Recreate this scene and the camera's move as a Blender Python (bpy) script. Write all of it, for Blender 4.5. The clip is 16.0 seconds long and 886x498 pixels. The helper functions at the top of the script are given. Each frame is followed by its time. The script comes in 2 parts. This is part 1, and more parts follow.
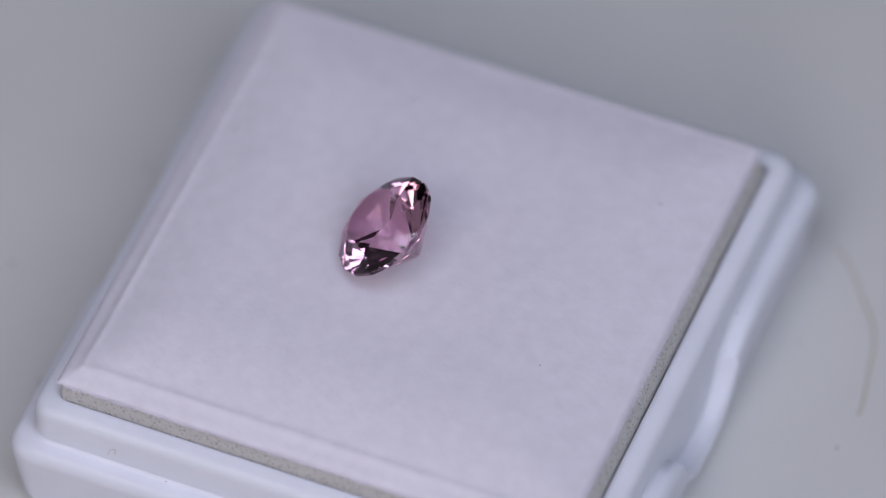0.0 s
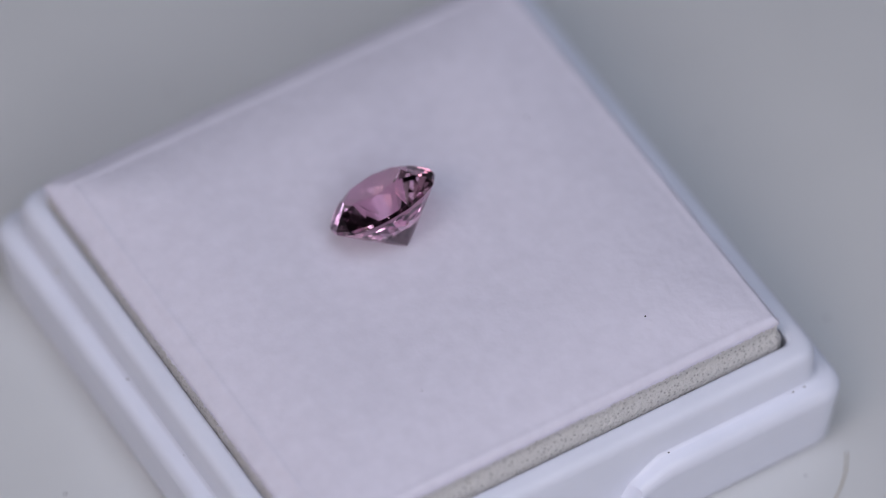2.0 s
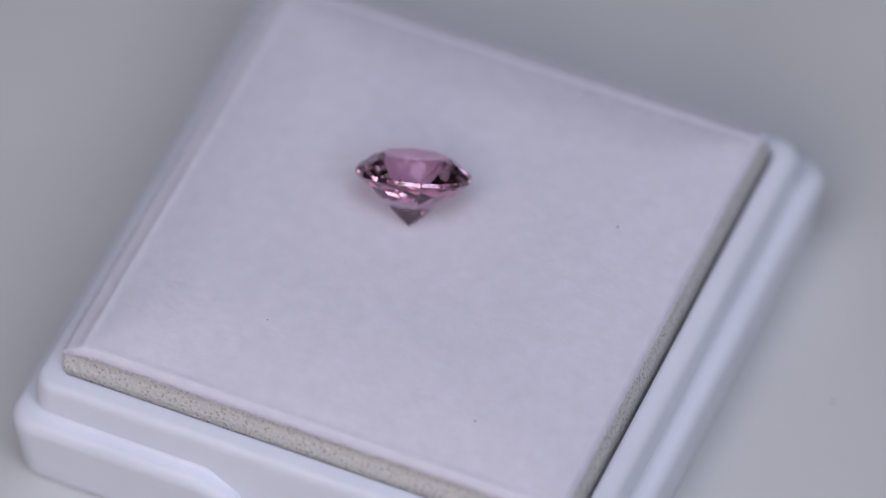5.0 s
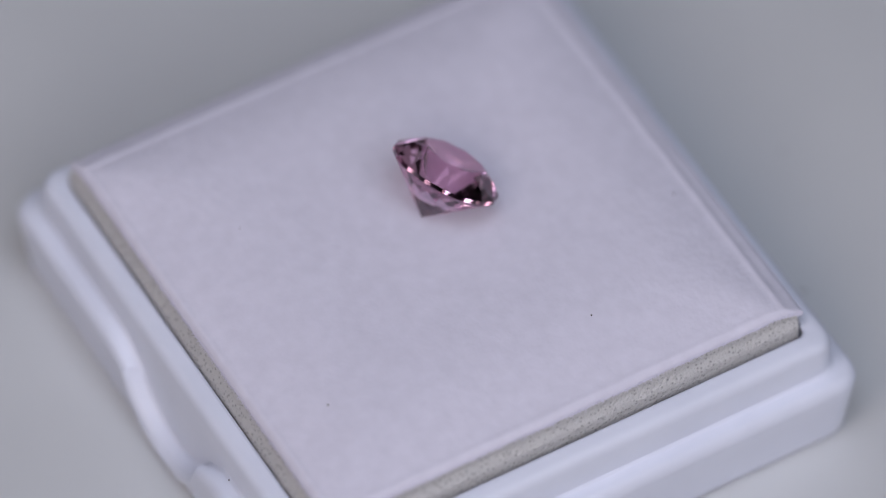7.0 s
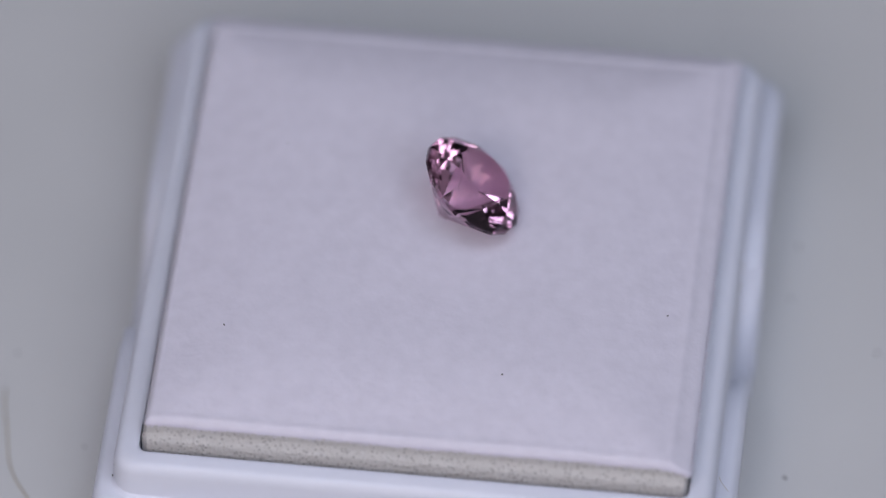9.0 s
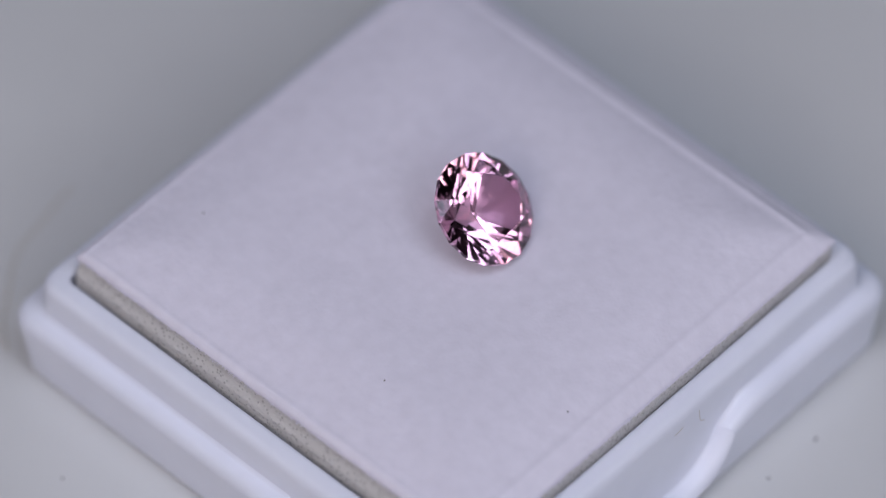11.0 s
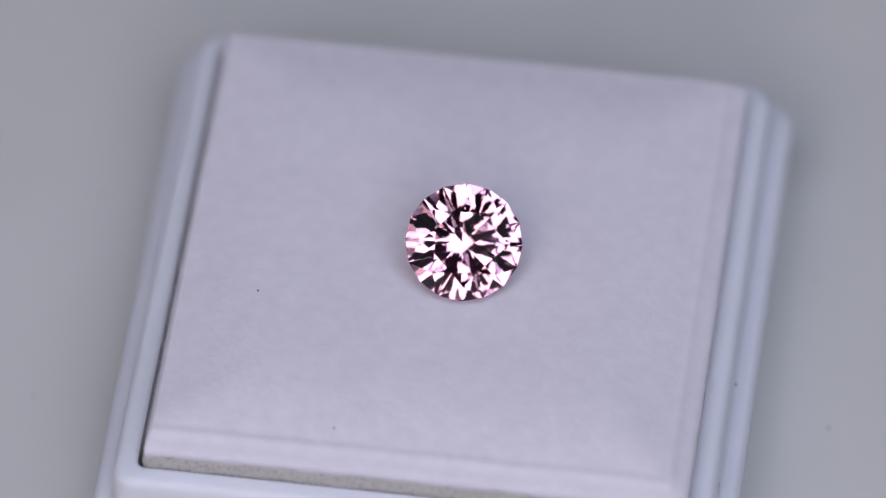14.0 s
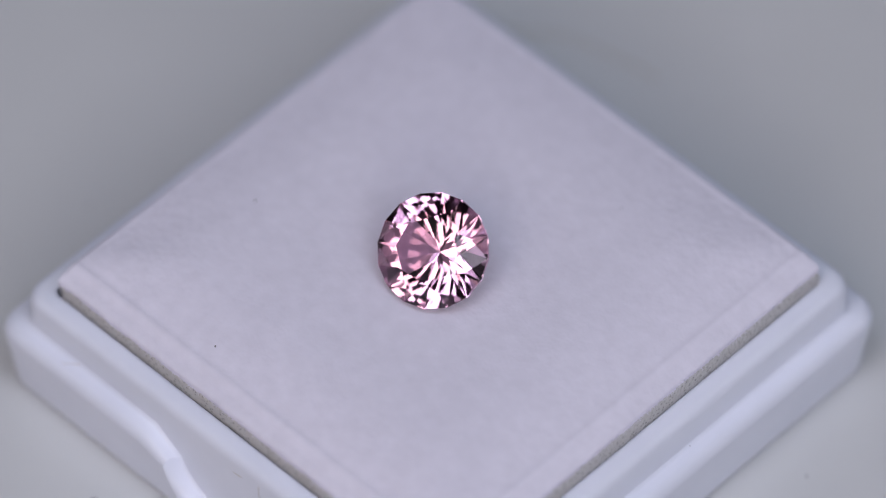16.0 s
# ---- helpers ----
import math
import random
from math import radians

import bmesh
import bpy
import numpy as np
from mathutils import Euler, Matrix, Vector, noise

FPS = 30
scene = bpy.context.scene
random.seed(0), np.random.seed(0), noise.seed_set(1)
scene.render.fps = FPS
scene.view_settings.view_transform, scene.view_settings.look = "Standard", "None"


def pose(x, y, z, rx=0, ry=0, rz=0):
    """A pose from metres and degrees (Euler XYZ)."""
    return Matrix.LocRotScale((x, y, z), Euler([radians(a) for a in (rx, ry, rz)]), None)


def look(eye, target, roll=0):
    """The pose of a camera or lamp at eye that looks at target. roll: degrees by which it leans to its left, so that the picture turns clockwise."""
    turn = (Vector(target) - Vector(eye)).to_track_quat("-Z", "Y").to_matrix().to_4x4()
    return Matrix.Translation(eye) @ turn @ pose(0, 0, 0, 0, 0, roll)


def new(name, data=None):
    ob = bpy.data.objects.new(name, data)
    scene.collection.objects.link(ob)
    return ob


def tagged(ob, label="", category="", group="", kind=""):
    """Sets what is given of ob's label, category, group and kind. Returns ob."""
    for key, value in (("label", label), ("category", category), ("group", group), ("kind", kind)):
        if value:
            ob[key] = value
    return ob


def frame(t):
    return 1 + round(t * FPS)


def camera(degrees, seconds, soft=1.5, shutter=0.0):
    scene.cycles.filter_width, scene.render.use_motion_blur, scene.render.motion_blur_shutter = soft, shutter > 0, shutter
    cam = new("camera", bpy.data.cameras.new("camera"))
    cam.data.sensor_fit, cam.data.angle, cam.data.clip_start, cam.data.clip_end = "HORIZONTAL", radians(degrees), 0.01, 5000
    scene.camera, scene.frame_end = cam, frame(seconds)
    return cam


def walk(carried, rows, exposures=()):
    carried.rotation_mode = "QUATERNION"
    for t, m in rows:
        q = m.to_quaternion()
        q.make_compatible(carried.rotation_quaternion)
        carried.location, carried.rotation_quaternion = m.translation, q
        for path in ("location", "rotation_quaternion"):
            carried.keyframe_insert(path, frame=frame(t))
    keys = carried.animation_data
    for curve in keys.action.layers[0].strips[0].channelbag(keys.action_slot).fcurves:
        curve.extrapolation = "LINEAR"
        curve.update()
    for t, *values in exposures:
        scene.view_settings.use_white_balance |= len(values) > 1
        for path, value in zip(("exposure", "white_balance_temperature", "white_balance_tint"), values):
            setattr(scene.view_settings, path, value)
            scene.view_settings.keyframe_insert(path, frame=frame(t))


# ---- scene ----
# A cut pink gem on a padded display box that turns on a small turntable. Millimetres (MM) are used for the plan.
MM = 0.001
cam = camera(6.41, 16.0, soft=1.1)
PITCH, REACH = radians(50.84), 0.4516      # the camera looks down by this, from this far
RIGHT, UP, AHEAD = Vector((1, 0, 0)), Vector((0, math.sin(PITCH), math.cos(PITCH))), Vector((0, math.cos(PITCH), -math.sin(PITCH)))
EYE = Vector((0, 0, 0.0090)) + RIGHT * 0.00058 + UP * 0.00050 - AHEAD * REACH
STAND = look(EYE, EYE + AHEAD, -0.58)
walk(cam, [(0, STAND), (16, STAND)])
cam.data.dof.use_dof = True
cam.data.dof.focus_distance = REACH - 0.0052
cam.data.dof.aperture_fstop = 14

TURN0, RATE = 67.08, 18.235                # the turntable's angle at the start and its rate, degrees and degrees a second


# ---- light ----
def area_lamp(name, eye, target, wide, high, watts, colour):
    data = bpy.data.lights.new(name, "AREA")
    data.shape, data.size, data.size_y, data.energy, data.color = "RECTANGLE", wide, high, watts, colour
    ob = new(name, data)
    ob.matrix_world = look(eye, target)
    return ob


world = bpy.data.worlds.new("world")
scene.world = world
world.use_nodes = True
world.node_tree.nodes["Background"].inputs["Color"].default_value = (0.8, 0.85, 1.0, 1)
world.node_tree.nodes["Background"].inputs["Strength"].default_value = 0.05

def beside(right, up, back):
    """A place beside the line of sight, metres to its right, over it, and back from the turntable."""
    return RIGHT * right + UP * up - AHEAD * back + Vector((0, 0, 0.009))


# four soft panels round the lens: a warm one, a cool one, a bluish one high up and a plain one low down
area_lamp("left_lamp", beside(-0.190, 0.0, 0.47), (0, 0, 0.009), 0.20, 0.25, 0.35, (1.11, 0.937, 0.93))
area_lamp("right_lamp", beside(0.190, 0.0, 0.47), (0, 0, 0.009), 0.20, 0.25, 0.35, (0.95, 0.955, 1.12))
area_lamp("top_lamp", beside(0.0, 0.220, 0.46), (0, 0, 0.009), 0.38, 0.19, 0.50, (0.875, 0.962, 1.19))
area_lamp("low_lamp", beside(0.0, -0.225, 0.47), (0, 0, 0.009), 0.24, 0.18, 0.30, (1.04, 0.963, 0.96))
# two dim side fills, added to lift the shading; no known source
area_lamp("left_fill", beside(-0.52, 0.06, 0.40), (0, 0, 0.009), 0.66, 0.66, 0.16, (0.97, 0.965, 1.10))
area_lamp("right_fill", beside(0.52, 0.06, 0.40), (0, 0, 0.009), 0.66, 0.66, 0.16, (0.94, 0.97, 1.13))
scene.view_settings.exposure = 0.42


# ---- materials ----
def material(name, colour, rough=0.5, **more):
    m = bpy.data.materials.new(name)
    m.use_nodes = True
    b = m.node_tree.nodes["Principled BSDF"]
    b.inputs["Base Color"].default_value = (*colour, 1)
    b.inputs["Roughness"].default_value = rough
    for key, value in more.items():
        b.inputs[key.replace("_", " ")].default_value = value
    return m


def grain(m, colours, scale, detail=4.0, at=(0.35, 0.65), bump=0.0, bump_scale=None, bump_size=0.00005, kind="noise"):
    """Varies the colour of m by a noise in object space, and gives it a fine relief."""
    t = m.node_tree
    b = t.nodes["Principled BSDF"]
    co = t.nodes.new("ShaderNodeTexCoord")
    n = t.nodes.new("ShaderNodeTexNoise" if kind == "noise" else "ShaderNodeTexVoronoi")
    n.inputs["Scale"].default_value = scale
    if kind == "noise":
        n.inputs["Detail"].default_value = detail
    t.links.new(co.outputs["Object"], n.inputs["Vector"])
    r = t.nodes.new("ShaderNodeValToRGB")
    for e, p, c in zip(r.color_ramp.elements, at, colours):
        e.position, e.color = p, (*c, 1)
    t.links.new(n.outputs[0 if kind == "noise" else "Distance"], r.inputs["Fac"])
    t.links.new(r.outputs["Color"], b.inputs["Base Color"])
    if bump:
        k = t.nodes.new("ShaderNodeTexNoise")
        k.inputs["Scale"].default_value = bump_scale or scale
        k.inputs["Detail"].default_value = 5
        t.links.new(co.outputs["Object"], k.inputs["Vector"])
        u = t.nodes.new("ShaderNodeBump")
        u.inputs["Strength"].default_value, u.inputs["Distance"].default_value = bump, bump_size
        t.links.new(k.outputs[0], u.inputs["Height"])
        t.links.new(u.outputs["Normal"], b.inputs["Normal"])
    return m


def gem_material():
    """Clear pink stone; its colour is taken up at each pass of a facet."""
    m = bpy.data.materials.new("pink_stone")
    m.use_nodes = True
    t = m.node_tree
    t.nodes.remove(t.nodes["Principled BSDF"])
    g = t.nodes.new("ShaderNodeBsdfGlass")
    g.inputs["Color"].default_value, g.inputs["IOR"].default_value, g.inputs["Roughness"].default_value = (0.99, 0.842, 0.915, 1), 1.73, 0.0
    t.links.new(g.outputs[0], t.nodes["Material Output"].inputs["Surface"])
    return m


PLASTIC = grain(material("white_plastic", (0.70, 0.72, 0.81), 0.36), ((0.755, 0.787, 0.895), (0.785, 0.817, 0.925)), 260, bump=0.12, bump_scale=1500, bump_size=0.00002)
FELT = grain(material("white_felt", (0.70, 0.67, 0.76), 0.95, Sheen_Weight=0.2), ((0.712, 0.696, 0.796), (0.778, 0.761, 0.870)), 1000, detail=8, at=(0.25, 0.75), bump=0.44, bump_scale=2100, bump_size=0.0001)
FOAM = grain(material("grey_foam", (0.5, 0.49, 0.475), 0.6), ((0.30, 0.298, 0.29), (0.62, 0.612, 0.60)), 3800, at=(0.05, 0.38), bump=0.9, bump_scale=4200, bump_size=0.0002, kind="cells")
DISC = grain(material("grey_turntable", (0.55, 0.55, 0.54), 0.45), ((0.61, 0.625, 0.63), (0.645, 0.66, 0.665)), 60, bump=0.1, bump_scale=900, bump_size=0.00002)
WALL = grain(material("room_paint", (0.25, 0.25, 0.26), 0.9), ((0.24, 0.24, 0.25), (0.27, 0.27, 0.28)), 3)
HAIR = material("tan_fibre", (0.42, 0.37, 0.27), 0.6)
FLUFF = material("grey_dust", (0.30, 0.30, 0.31), 0.95)
DUST = material("dark_dust", (0.04, 0.04, 0.045), 0.9)
STONE = gem_material()


# ---- building helpers ----
def mesh_object(name, bm, mat, parent=None, smooth=False):
    data = bpy.data.meshes.new(name)
    bm.normal_update()
    bm.to_mesh(data)
    bm.free()
    data.materials.append(mat)
    if smooth:
        data.polygons.foreach_set("use_smooth", [True] * len(data.polygons))
    ob = new(name, data)
    ob.parent = parent
    return ob


def part(name, bm, mat, parent, label="", smooth=False):
    ob = mesh_object(name, bm, mat, parent, smooth)
    return tagged(ob, label) if label else ob


def slab(name, x0, x1, y0, y1, z0, z1, mat):
    bm = bmesh.new()
    bmesh.ops.create_cube(bm, size=1, matrix=Matrix.Translation(((x0 + x1) / 2, (y0 + y1) / 2, (z0 + z1) / 2)) @ Matrix.Diagonal((x1 - x0, y1 - y0, z1 - z0, 1)))
    return mesh_object(name, bm, mat)


def lathe(rings, steps):
    """A turned solid from (radius, z) rings, closed at both ends."""
    bm = bmesh.new()
    loops = [[bm.verts.new((r * math.cos(2 * math.pi * k / steps), r * math.sin(2 * math.pi * k / steps), z)) for k in range(steps)] for r, z in rings]
    for a, b in zip(loops, loops[1:]):
        for k in range(steps):
            bm.faces.new((a[k], a[(k + 1) % steps], b[(k + 1) % steps], b[k]))
    bm.faces.new(loops[-1])
    bm.faces.new(loops[0][::-1])
    return bm


# ---- setting ----
FLOOR = -0.014
for name, box in (("floor", (-1.6, 1.6, -1.6, 1.6, FLOOR - 0.05, FLOOR)), ("ceiling", (-1.6, 1.6, -1.6, 1.6, 1.6, 1.65)),
                  ("wall_north", (-1.6, 1.6, 1.5, 1.6, FLOOR, 1.6)), ("wall_south", (-1.6, 1.6, -1.6, -1.5, FLOOR, 1.6)),
                  ("wall_east", (1.5, 1.6, -1.5, 1.5, FLOOR, 1.6)), ("wall_west", (-1.6, -1.5, -1.5, 1.5, FLOOR, 1.6))):
    tagged(slab(name, *box, WALL), "plain grey painted " + name.split("_")[0] + " of the dim room", name.split("_")[0], kind="structure")


# ---- turntable ----
def build_turntable():
    thing = tagged(new("turntable"), "smooth light grey round turntable plate that turns slowly", "turntable")
    part("plate", lathe([(0.066, -0.0085), (0.0695, -0.0082), (0.070, -0.0075), (0.070, -0.0008), (0.0697, -0.0002), (0.069, 0.0)], 128), DISC, thing)
    part("base", lathe([(0.058, FLOOR), (0.060, FLOOR + 0.0006), (0.060, -0.0095), (0.058, -0.0085)], 96), DISC, thing)
    return thing


# ---- display box ----
BOX_AT = (-0.92, 0.52)                     # its middle, mm from the turntable's axis
HALF = 18.15
LEDGE, RIM, STRIP = 5.25, 7.82, 9.0          # heights over the plate, mm


def rounded_square(half, radius, stops):
    """Points round a square with rounded corners, anticlockwise from the middle of the south side; stops: places along each side."""
    pts = []
    for side in range(4):
        a = radians(90 * side)
        for u in stops:
            p = (u * (half - radius), -half)
            pts.append((p[0] * math.cos(a) - p[1] * math.sin(a), p[0] * math.sin(a) + p[1] * math.cos(a)))
        for k in range(1, 9):
            b = radians(-90 + 90 * k / 9)
            p = (half - radius + radius * math.cos(b), -half + radius + radius * math.sin(b))
            pts.append((p[0] * math.cos(a) - p[1] * math.sin(a), p[0] * math.sin(a) + p[1] * math.cos(a)))
    return pts


NOTCH = 4.25                               # half the width of the finger notches, mm


def scoop(x, y):
    """How far the ledge dips at a place of its run: a finger notch with a curved floor on the south and north sides."""
    if abs(y) < 15.5:
        return 0.0
    return 3.75 * math.sqrt(max(0.0, 1 - (x / NOTCH) ** 2))


def build_box():
    thing = tagged(new("display_box"), "square bluish-white plastic gem box base with stepped rim", "box")
    notch = [-NOTCH * math.cos(math.pi * k / 32) for k in range(33)]
    stops = sorted([-1 + 2 * k / 16 for k in range(17) if abs(-1 + 2 * k / 16) > 0.27] + [v / (HALF - 1.4) for v in notch])

    def sweep(name, rings, label):
        bm = bmesh.new()
        loops = []
        for half, radius, z, dips in rings:
            loop = []
            for x, y in rounded_square(half, radius, stops):
                d = scoop(x, y) if dips else 0.0
                if z < LEDGE - 0.5 and dips:
                    d = min(d, z - 1.05)
                loop.append(bm.verts.new((x * MM, y * MM, (z - d) * MM)))
            loops.append(loop)
        n = len(loops[0])
        for a, b in zip(loops, loops[1:]):
            for k in range(n):
                bm.faces.new((a[k], a[(k + 1) % n], b[(k + 1) % n], b[k]))
        bm.faces.new(loops[0][::-1])
        bm.faces.new(loops[-1])
        ob = part(name, bm, PLASTIC, thing, label, smooth=True)
        ob.data.set_sharp_from_angle(angle=radians(35))

    sweep("tray", [(HALF - 1.0, 1.0, 0.0, 0), (HALF - 0.62, 1.3, 0.12, 0), (HALF - 0.46, 1.5, 0.45, 0), (HALF - 0.42, 1.5, 1.0, 0),
                   (HALF - 0.06, 1.6, LEDGE - 0.95, 1), (HALF - 0.05, 1.6, LEDGE - 0.7, 1), (HALF - 0.11, 1.58, LEDGE - 0.46, 1), (HALF - 0.23, 1.52, LEDGE - 0.24, 1), (HALF - 0.40, 1.45, LEDGE - 0.09, 1), (HALF - 0.60, 1.35, LEDGE - 0.02, 1),
                   (HALF - 1.02, 1.3, LEDGE, 1), (HALF - 1.14, 1.3, LEDGE + 0.05, 1), (HALF - 1.25, 1.3, LEDGE + 0.20, 1), (HALF - 1.7, 1.0, LEDGE + 0.20, 1), (HALF - 1.9, 1.0, 1.0, 0)],
          "outer tray with a ledge and two finger notches")
    sweep("inner_wall", [(HALF - 1.20, 1.3, 1.01, 0), (HALF - 1.26, 1.3, RIM - 0.75, 0), (HALF - 1.31, 1.3, RIM - 0.45, 0), (HALF - 1.43, 1.25, RIM - 0.20, 0), (HALF - 1.62, 1.2, RIM - 0.06, 0), (HALF - 1.85, 1.1, RIM, 0),
                         (HALF - 2.35, 0.8, RIM, 0), (HALF - 2.52, 0.6, RIM - 0.04, 0), (HALF - 2.62, 0.5, RIM - 0.15, 0), (HALF - 2.68, 0.4, 1.01, 0)],
          "raised inner rim")
    return thing


# ---- pad ----
PAD = (-16.45, 14.08, -14.62, 16.12)       # its sides, mm from the turntable's axis


def soft_rise(d, w):
    u = min(1.0, max(0.0, d / w))
    return math.sin(u * math.pi / 2)


def pad_height(x, y):
    """The height of the cover over the strip of bare foam, mm: creased, sloping edges west and north, rounder ones east and south."""
    west, east, south, north = x - PAD[0], PAD[1] - x, y - PAD[2], PAD[3] - y

    def sloped(d):
        a, b = 0.34 + 0.47 * d - 0.12 * (1 - soft_rise(d, 0.3)), 0.64 + 1.27 * soft_rise(d, 8.0)
        return -math.log(math.exp(-7 * a) + math.exp(-7 * b)) / 7 + 0.12 * math.exp(-((d - 1.15) / 0.26) ** 2)

    def rounded(d):
        return 0.62 + 0.28 * soft_rise(d, 0.32) + 1.0 * soft_rise(d, 8.0) + 0.05 * math.exp(-((d - 0.3) / 0.2) ** 2)
    hs = [sloped(west), sloped(north), rounded(east), rounded(south)]
    k = 9.0
    h = -math.log(sum(math.exp(-k * v) for v in hs)) / k
    return h + 0.05 * noise.noise(Vector((x * 0.35, y * 0.35, 0))) + 0.025 * noise.noise(Vector((x * 1.4, y * 1.4, 5)))


def spread(a, b):
    """Places from a to b, close together near both ends."""
    near = [0, 0.1, 0.2, 0.3, 0.42, 0.55, 0.68, 0.8, 0.92, 1.04, 1.15, 1.25, 1.35, 1.48, 1.65, 1.9, 2.2, 2.6]
    mid = [a + 2.6 + (b - a - 5.2) * k / 48 for k in range(1, 48)]
    return [a + v for v in near] + mid + [b - v for v in near[::-1]]


def build_pad():
    thing = tagged(new("gem_pad"), "white felt-covered grey foam pad set into the plastic box", "pad")
    ox, oy = (PAD[0] + PAD[1]) / 2, (PAD[2] + PAD[3]) / 2
    xs, ys = spread(PAD[0], PAD[1]), spread(PAD[2], PAD[3])
    # felt cover
    bm = bmesh.new()

    def lip(x, y):
        free = max(1.08 * soft_rise(x - PAD[1] + 1.5, 1.4), soft_rise(PAD[2] + 1.5 - y, 1.4)) * soft_rise(min(x - PAD[0], PAD[3] - y), 2)
        bare = 0.55 * (1 - soft_rise(x - PAD[0], 2.4)) * (1 - soft_rise(PAD[3] - y, 0.5))      # the cover runs out at one corner
        return min(pad_height(x, y) - 0.07, -0.05 + 0.44 * free + bare + 0.12 * noise.noise(Vector((x * 1.1, y * 1.1, 9))) + 0.10 * noise.noise(Vector((x * 5, y * 5, 3))))
    rows = []
    for y in ys:
        rows.append([bm.verts.new(((x - ox) * MM, (y - oy) * MM, (STRIP + pad_height(x, y)) * MM)) for x in xs])
    for a, b in zip(rows, rows[1:]):
        for k in range(len(xs) - 1):
            bm.faces.new((a[k], a[k + 1], b[k + 1], b[k]))
    edge = rows[0] + [r[-1] for r in rows[1:]] + rows[-1][-2::-1] + [r[0] for r in rows[-2:0:-1]]
    low = []
    for v in edge:
        x, y = v.co.x / MM + ox, v.co.y / MM + oy
        low.append(bm.verts.new((v.co.x, v.co.y, (STRIP + lip(x, y)) * MM)))
    inner = [bm.verts.new((v.co.x * 0.975, v.co.y * 0.975, v.co.z)) for v in low]
    n = len(edge)
    for k in range(n):
        bm.faces.new((edge[k], low[k], low[(k + 1) % n], edge[(k + 1) % n]))
        bm.faces.new((low[k], inner[k], inner[(k + 1) % n], low[(k + 1) % n]))
    bmesh.ops.recalc_face_normals(bm, faces=bm.faces)
    cover = part("cover", bm, FELT, thing, "soft white felt cover", smooth=True)
    cover.data.set_sharp_from_angle(angle=radians(60))
    # loose fibres that stand out from the felt's edges
    rng = random.Random(11)
    bm = bmesh.new()
    for k in range(5000):
        u, side = rng.random(), rng.randrange(4)
        x = (PAD[0] + u * (PAD[1] - PAD[0]), PAD[1], PAD[0] + u * (PAD[1] - PAD[0]), PAD[0])[side]
        y = (PAD[2], PAD[2] + u * (PAD[3] - PAD[2]), PAD[3], PAD[2] + u * (PAD[3] - PAD[2]))[side]
        z = STRIP + lip(x, y) + rng.random() * (pad_height(x, y) - lip(x, y))
        out = (Vector((0, -1, 0)), Vector((1, 0, 0)), Vector((0, 1, 0)), Vector((-1, 0, 0)))[side]
        d = (out * rng.uniform(0.3, 1) + Vector((rng.uniform(-1, 1), rng.uniform(-1, 1), rng.uniform(-0.6, 0.6)))).normalized()
        base = Vector((x - ox, y - oy, z))
        long, r = rng.uniform(0.10, 0.28), rng.uniform(0.005, 0.010)
        side = d.cross(Vector((0.3, 0.2, 1))).normalized() * r
        up = d.cross(side).normalized() * r
        bend = Vector((rng.uniform(-1, 1), rng.uniform(-1, 1), rng.uniform(-0.3, 0.5))) * 0.12 * long
        mid, end = base + d * long * 0.5 + bend, base + d * long
        low3, mid3 = [[bm.verts.new((p + o) * MM) for o in (side, -side + up, -side - up)] for p in (base, mid)]
        top1 = bm.verts.new(end * MM)
        for q in range(3):
            bm.faces.new((low3[q], low3[(q + 1) % 3], mid3[(q + 1) % 3], mid3[q]))
            bm.faces.new((mid3[q], mid3[(q + 1) % 3], top1))
    tagged(part("fuzz", bm, FELT, thing, "fine loose white fibres"), kind="stuff")
    # foam block with rough cut sides
    bm = bmesh.new()
    steps, tall = 190, 14
    x0, x1, y0, y1 = PAD[0] + 0.12 - ox, PAD[1] - 0.08 - ox, PAD[2] + 0.08 - oy, PAD[3] - 0.24 - oy
    path = []
    for (ax, ay), (bx, by), (nx, ny) in (((x0, y0), (x1, y0), (0, -1)), ((x1, y0), (x1, y1), (1, 0)), ((x1, y1), (x0, y1), (0, 1)), ((x0, y1), (x0, y0), (-1, 0))):
        for k in range(steps):
            path.append((ax + (bx - ax) * k / steps, ay + (by - ay) * k / steps, nx, ny))
    loops = []
    for j in range(tall + 2):
        loop = []
        for x, y, nx, ny in path:
            free = nx > 0 or ny < 0
            z = 1.25 if j == 0 else min(STRIP - 2.2 + (2.9 if free else 2.35) * (j - 1) / tall, STRIP + pad_height(x + ox, y + oy) - 0.12)
            d = 0.0 if j in (0, tall + 1) else 0.04 * noise.noise(Vector((x * 4.5, y * 4.5, z * 4.5)))
            # the foam swells out towards the wall of the box
            room = 0.30 if nx > 0 else 0.34 if ny < 0 else 0.05
            d += min(room, max(0.0, 0.5 * (STRIP - (0.2 if free else 0.5) - z)))
            loop.append(bm.verts.new(((x + nx * d) * MM, (y + ny * d) * MM, z * MM)))
        loops.append(loop)
    n = len(path)
    for a, b in zip(loops, loops[1:]):
        for k in range(n):
            bm.faces.new((a[k], a[(k + 1) % n], b[(k + 1) % n], b[k]))
    bm.faces.new(loops[-1])
    bm.faces.new(loops[0][::-1])
    part("foam", bm, FOAM, thing, "bare grey open-celled foam")
    return thing, (ox, oy)


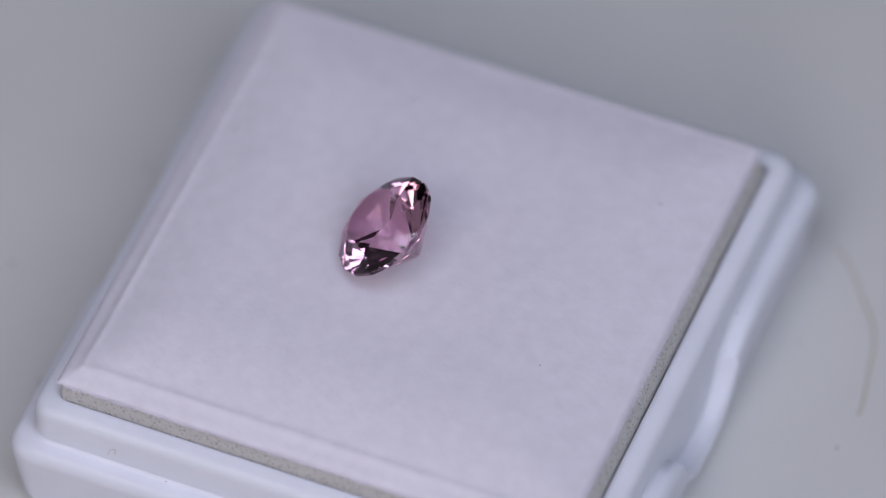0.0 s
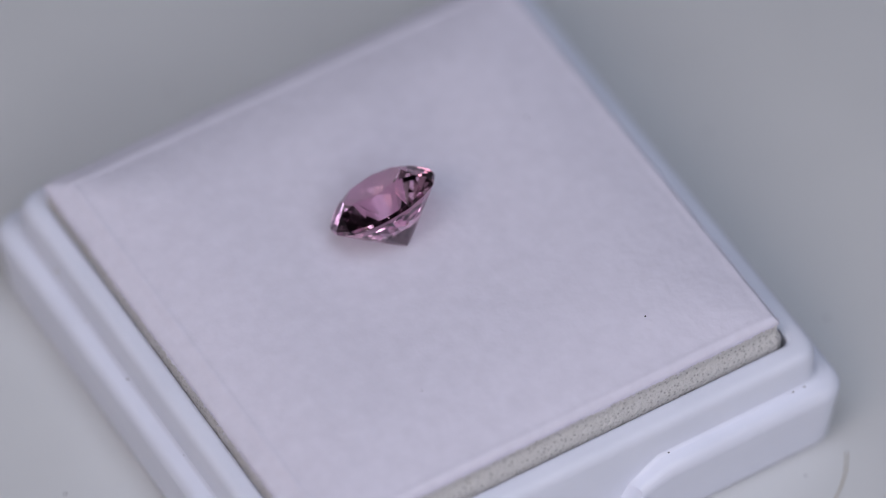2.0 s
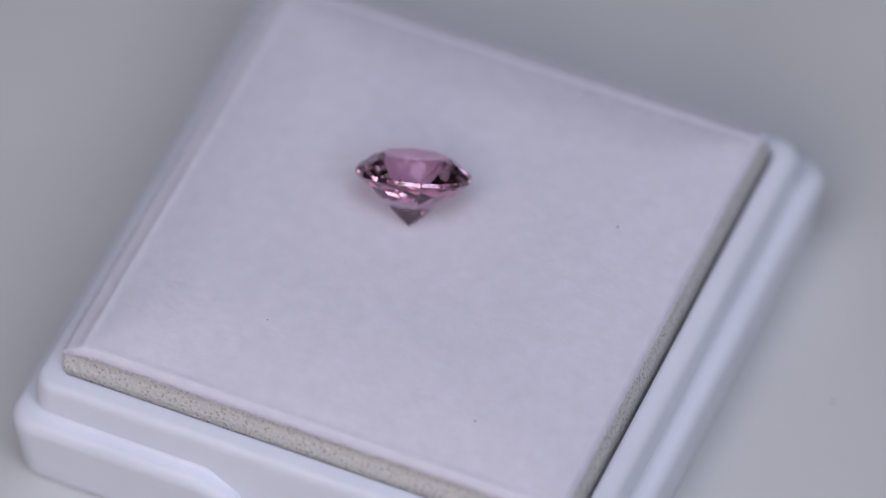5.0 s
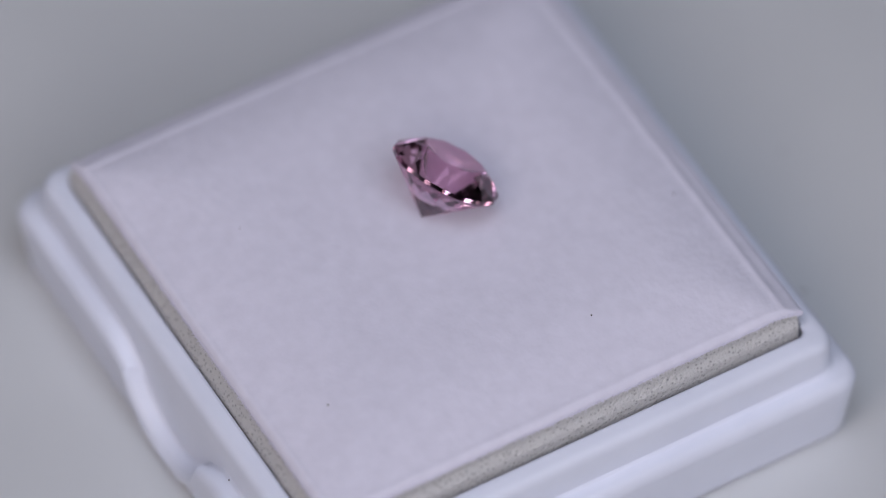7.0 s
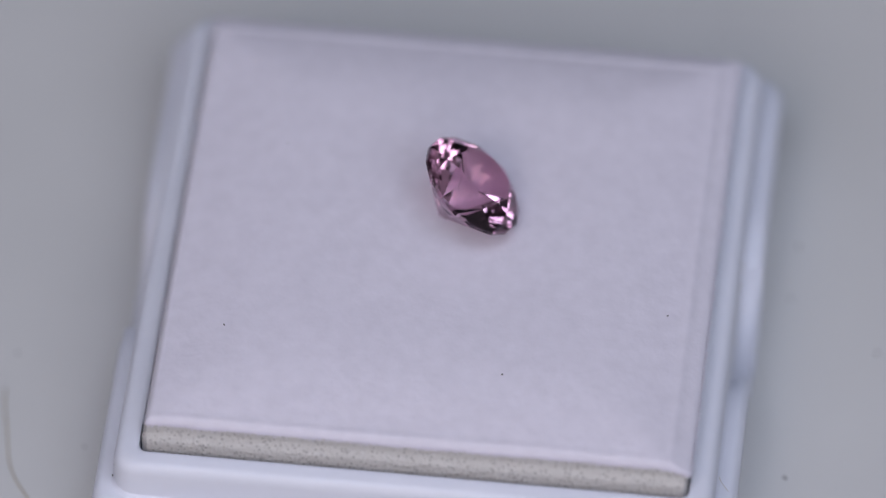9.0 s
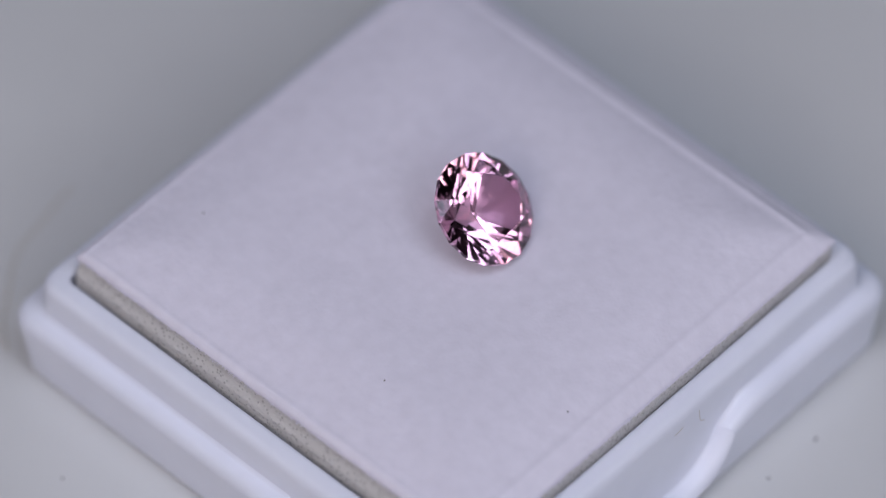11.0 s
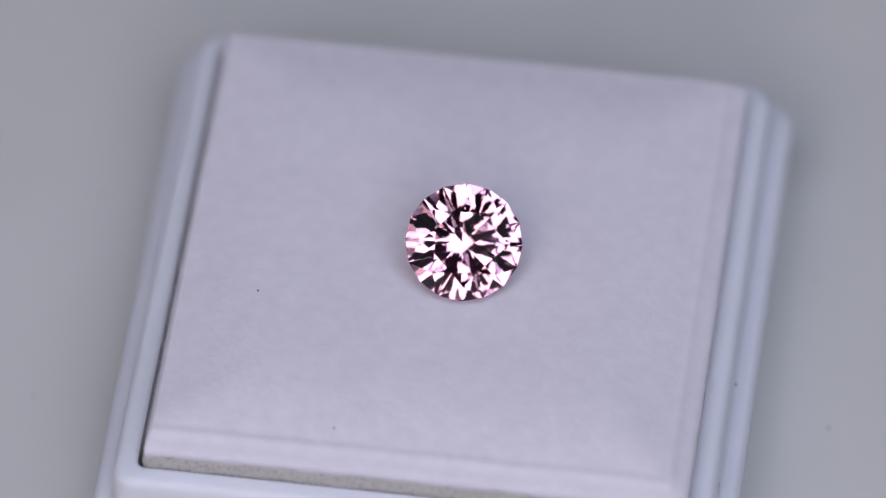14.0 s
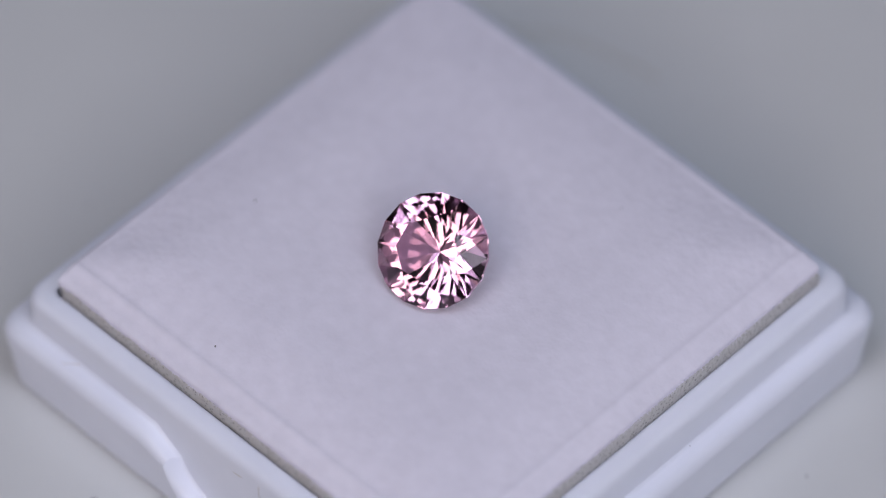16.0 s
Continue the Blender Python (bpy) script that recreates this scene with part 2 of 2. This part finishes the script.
# ---- gem ----
def build_gem():
    """A round brilliant of 57 facets, its origin in the middle of its girdle."""
    R, rt, hc, g, hp = 3.33, 1.86, 1.02, 0.12, 3.02
    m = hc / (R - rt)
    rs = rt * math.cos(radians(22.5)) + 0.5 * (R - rt * math.cos(radians(22.5)))
    rl = 0.2 * R
    mp = (hp - g) / R

    def ring(r, z, count, shift):
        return [Vector((r * math.cos(2 * math.pi * (k + shift) / count), r * math.sin(2 * math.pi * (k + shift) / count), z)) for k in range(count)]
    table = ring(rt, g + hc, 8, 0)
    star = ring(rs, g + m * (R - rs * math.cos(radians(22.5))), 8, 0.5)
    top, low = ring(R, g, 16, 0), ring(R, -g, 16, 0)
    half = ring(rl, -g - mp * (R - rl * math.cos(radians(22.5))), 8, 0.5)
    tip = Vector((0, 0, -hp))
    crown, pavilion = [], []
    for k in range(8):
        n = (k + 1) % 8
        crown += [(table[n], table[k], star[k]), (table[k], star[k - 1], top[2 * k], star[k]), (star[k], top[2 * k], top[2 * k + 1]), (star[k], top[2 * k + 1], top[(2 * k + 2) % 16])]
        pavilion += [(half[k], low[2 * k + 1], low[2 * k]), (half[k], low[(2 * k + 2) % 16], low[2 * k + 1]), (tip, half[k], low[2 * k], half[k - 1])]
    girdle = [(top[k], low[k], low[(k + 1) % 16], top[(k + 1) % 16]) for k in range(16)]
    thing = tagged(new("gemstone"), "round brilliant-cut pink gem lying tilted on white felt", "gem")
    for name, facets in (("table_facet", [table]), ("crown", crown), ("girdle", girdle), ("pavilion", pavilion)):
        bm = bmesh.new()
        made = {}
        for f in facets:
            normal = (f[1] - f[0]).cross(f[2] - f[0])
            order = f if normal.dot(f[0]) > 0 else f[::-1]
            for v in order:
                if tuple(v) not in made:
                    made[tuple(v)] = bm.verts.new(v * MM)
            bm.faces.new([made[tuple(v)] for v in order])
        part(name, bm, STONE, thing)
    return thing


# ---- hair and dust ----
def strand(points, radius):
    bm = bmesh.new()
    loops = []
    for k, p in enumerate(points):
        d = (points[min(k + 1, len(points) - 1)] - points[max(k - 1, 0)]).normalized()
        side = d.cross(Vector((0, 0, 1))).normalized()
        up = side.cross(d)
        loops.append([bm.verts.new(p + (side * math.cos(a) + up * math.sin(a)) * radius) for a in (0, 1.05, 2.09, 3.14, 4.19, 5.24)])
    for a, b in zip(loops, loops[1:]):
        for j in range(6):
            bm.faces.new((a[j], a[(j + 1) % 6], b[(j + 1) % 6], b[j]))
    bm.faces.new(loops[0][::-1])
    bm.faces.new(loops[-1])
    bmesh.ops.recalc_face_normals(bm, faces=bm.faces)
    return bm


def build_hair():
    pts = []
    for k in range(25):
        a = radians(-48 - 30 * k / 24)
        r = 24.75 + 0.75 * math.sin(math.pi * k / 24) + 0.1 * math.sin(k * 0.6)
        pts.append(Vector((r * math.cos(a) * MM, r * math.sin(a) * MM, 0.00005)))
    return tagged(mesh_object("hair", strand(pts, 0.000045), HAIR, smooth=True), "fine tan hair lying curved on the grey turntable", "hair")


def build_specks(places, height, size, seed):
    """Small dark flecks and bits of fluff lying at the places given, mm; height: of the surface there."""
    rng = random.Random(seed)
    bm = bmesh.new()
    for x, y in places:
        r = size * rng.uniform(0.6, 1.3)
        turned = Matrix.Translation((x * MM, y * MM, (height(x, y) + r * 0.3) * MM)) @ pose(0, 0, 0, 0, 0, rng.uniform(0, 180)) @ Matrix.Diagonal((r * rng.uniform(1, 2.2) * MM, r * MM, r * 0.6 * MM, 1))
        made = bmesh.ops.create_icosphere(bm, subdivisions=1, radius=1, matrix=turned)
        for v in made["verts"]:
            v.co += Vector([rng.uniform(-0.2, 0.2) * r * MM for _ in range(3)])
    return bm


BOX_SPECKS = [(-17.90, -2.4), (-17.92, 4.0), (13.95, -16.50), (14.7, -16.52), (5.6, -16.50), (-17.92, 8.9)]
PAD_SPECKS = [(3.68, 13.80), (9.3, 5.0), (-6.2, -9.1), (7.4, -11.0)]
PLATE_SPECKS = [(13.66, -18.6), (8.84, -19.2), (6.7, 21.0), (-6.45, 20.2), (-10.4, 20.3), (-23.2, 2.3), (22.5, 6.0), (21.0, -9.5), (-21.5, -8.5), (2.5, -24.0), (-3.0, 25.5), (-26.0, 14.0)]
plate_dust = tagged(mesh_object("dust", build_specks(PLATE_SPECKS, lambda x, y: 0.0, 0.10, 3), FLUFF), "faint grey dust flecks on the turntable", "dust", kind="stuff")
box_dust = tagged(mesh_object("dust", build_specks(BOX_SPECKS, lambda x, y: LEDGE + 0.04, 0.055, 4), DUST), "tiny dark dust flecks on the box ledge", "dust", kind="stuff")
pad_dust = tagged(mesh_object("dust", build_specks(PAD_SPECKS, lambda x, y: STRIP + pad_height(x, y), 0.045, 5), DUST), "tiny dark dust flecks on the felt", "dust", kind="stuff")


def build_fibre(points, label):
    """A thin fibre bent through the places given, mm."""
    p = [Vector(v) for v in points]
    bent = []
    for k in range(len(p) - 1):
        before, after = p[max(k - 1, 0)], p[min(k + 2, len(p) - 1)]
        for j in range(5):
            u = j / 5
            bent.append(0.5 * (2 * p[k] + (p[k + 1] - before) * u + (2 * before - 5 * p[k] + 4 * p[k + 1] - after) * u * u + (3 * p[k] - before - 3 * p[k + 1] + after) * u ** 3) * MM)
    bent.append(p[-1] * MM)
    return tagged(mesh_object("fibre", strand(bent, 0.000013), HAIR), label, "fibre", group="fibres on the box")


fibres = [build_fibre([(10.7, 17.46, LEDGE + 0.05), (11.3, 17.6, LEDGE + 0.05), (12.0, 18.1, LEDGE + 0.03)], "short thin curled fibre on the box ledge"),
          build_fibre([(-3.35, 17.47, 6.9), (-3.36, 17.5, 6.4), (-3.5, 17.47, 5.85), (-3.8, 17.47, 5.6)], "tiny hooked fibre on the white inner rim"),
          build_fibre([(-1.3, 17.47, 6.5), (-1.65, 17.5, 6.58), (-2.0, 17.47, 6.65)], "tiny straight fibre on the white inner rim"),
          build_fibre([(-17.87, 12.5, 5.9), (-17.86, 12.35, 6.4), (-17.86, 12.1, 6.6), (-17.86, 11.95, 6.35), (-17.87, 12.1, 6.15)], "tiny curled fibre on the white inner rim")]
turntable = build_turntable()
display_box = build_box()
gem_pad, pad_at = build_pad()
gemstone = build_gem()
hair = build_hair()


# ---- what moves ----
def motions():
    times = [k * 0.5 for k in range(33)]
    tilt = pose(0, 0, 0, 0, 0, 105) @ pose(0, 0, 0, 0, 40, 0) @ pose(0, 0, 0, 0, 0, 14)
    for thing in fibres:
        walk(thing, [(t, pose(0, 0, 0, 0, 0, TURN0 - RATE * t)) for t in times])
    for thing, local in ((turntable, pose(0, 0, 0)), (hair, pose(0, 0, 0)), (plate_dust, pose(0, 0, 0)), (box_dust, pose(0, 0, 0)), (pad_dust, pose(0, 0, 0)), (display_box, pose(BOX_AT[0] * MM, BOX_AT[1] * MM, 0)),
                         (gem_pad, pose(pad_at[0] * MM, pad_at[1] * MM, 0)),
                         (gemstone, pose(-2.07 * MM, 2.05 * MM, (STRIP + 4.22) * MM) @ tilt)):
        walk(thing, [(t, pose(0, 0, 0, 0, 0, TURN0 - RATE * t) @ local) for t in times])


motions()
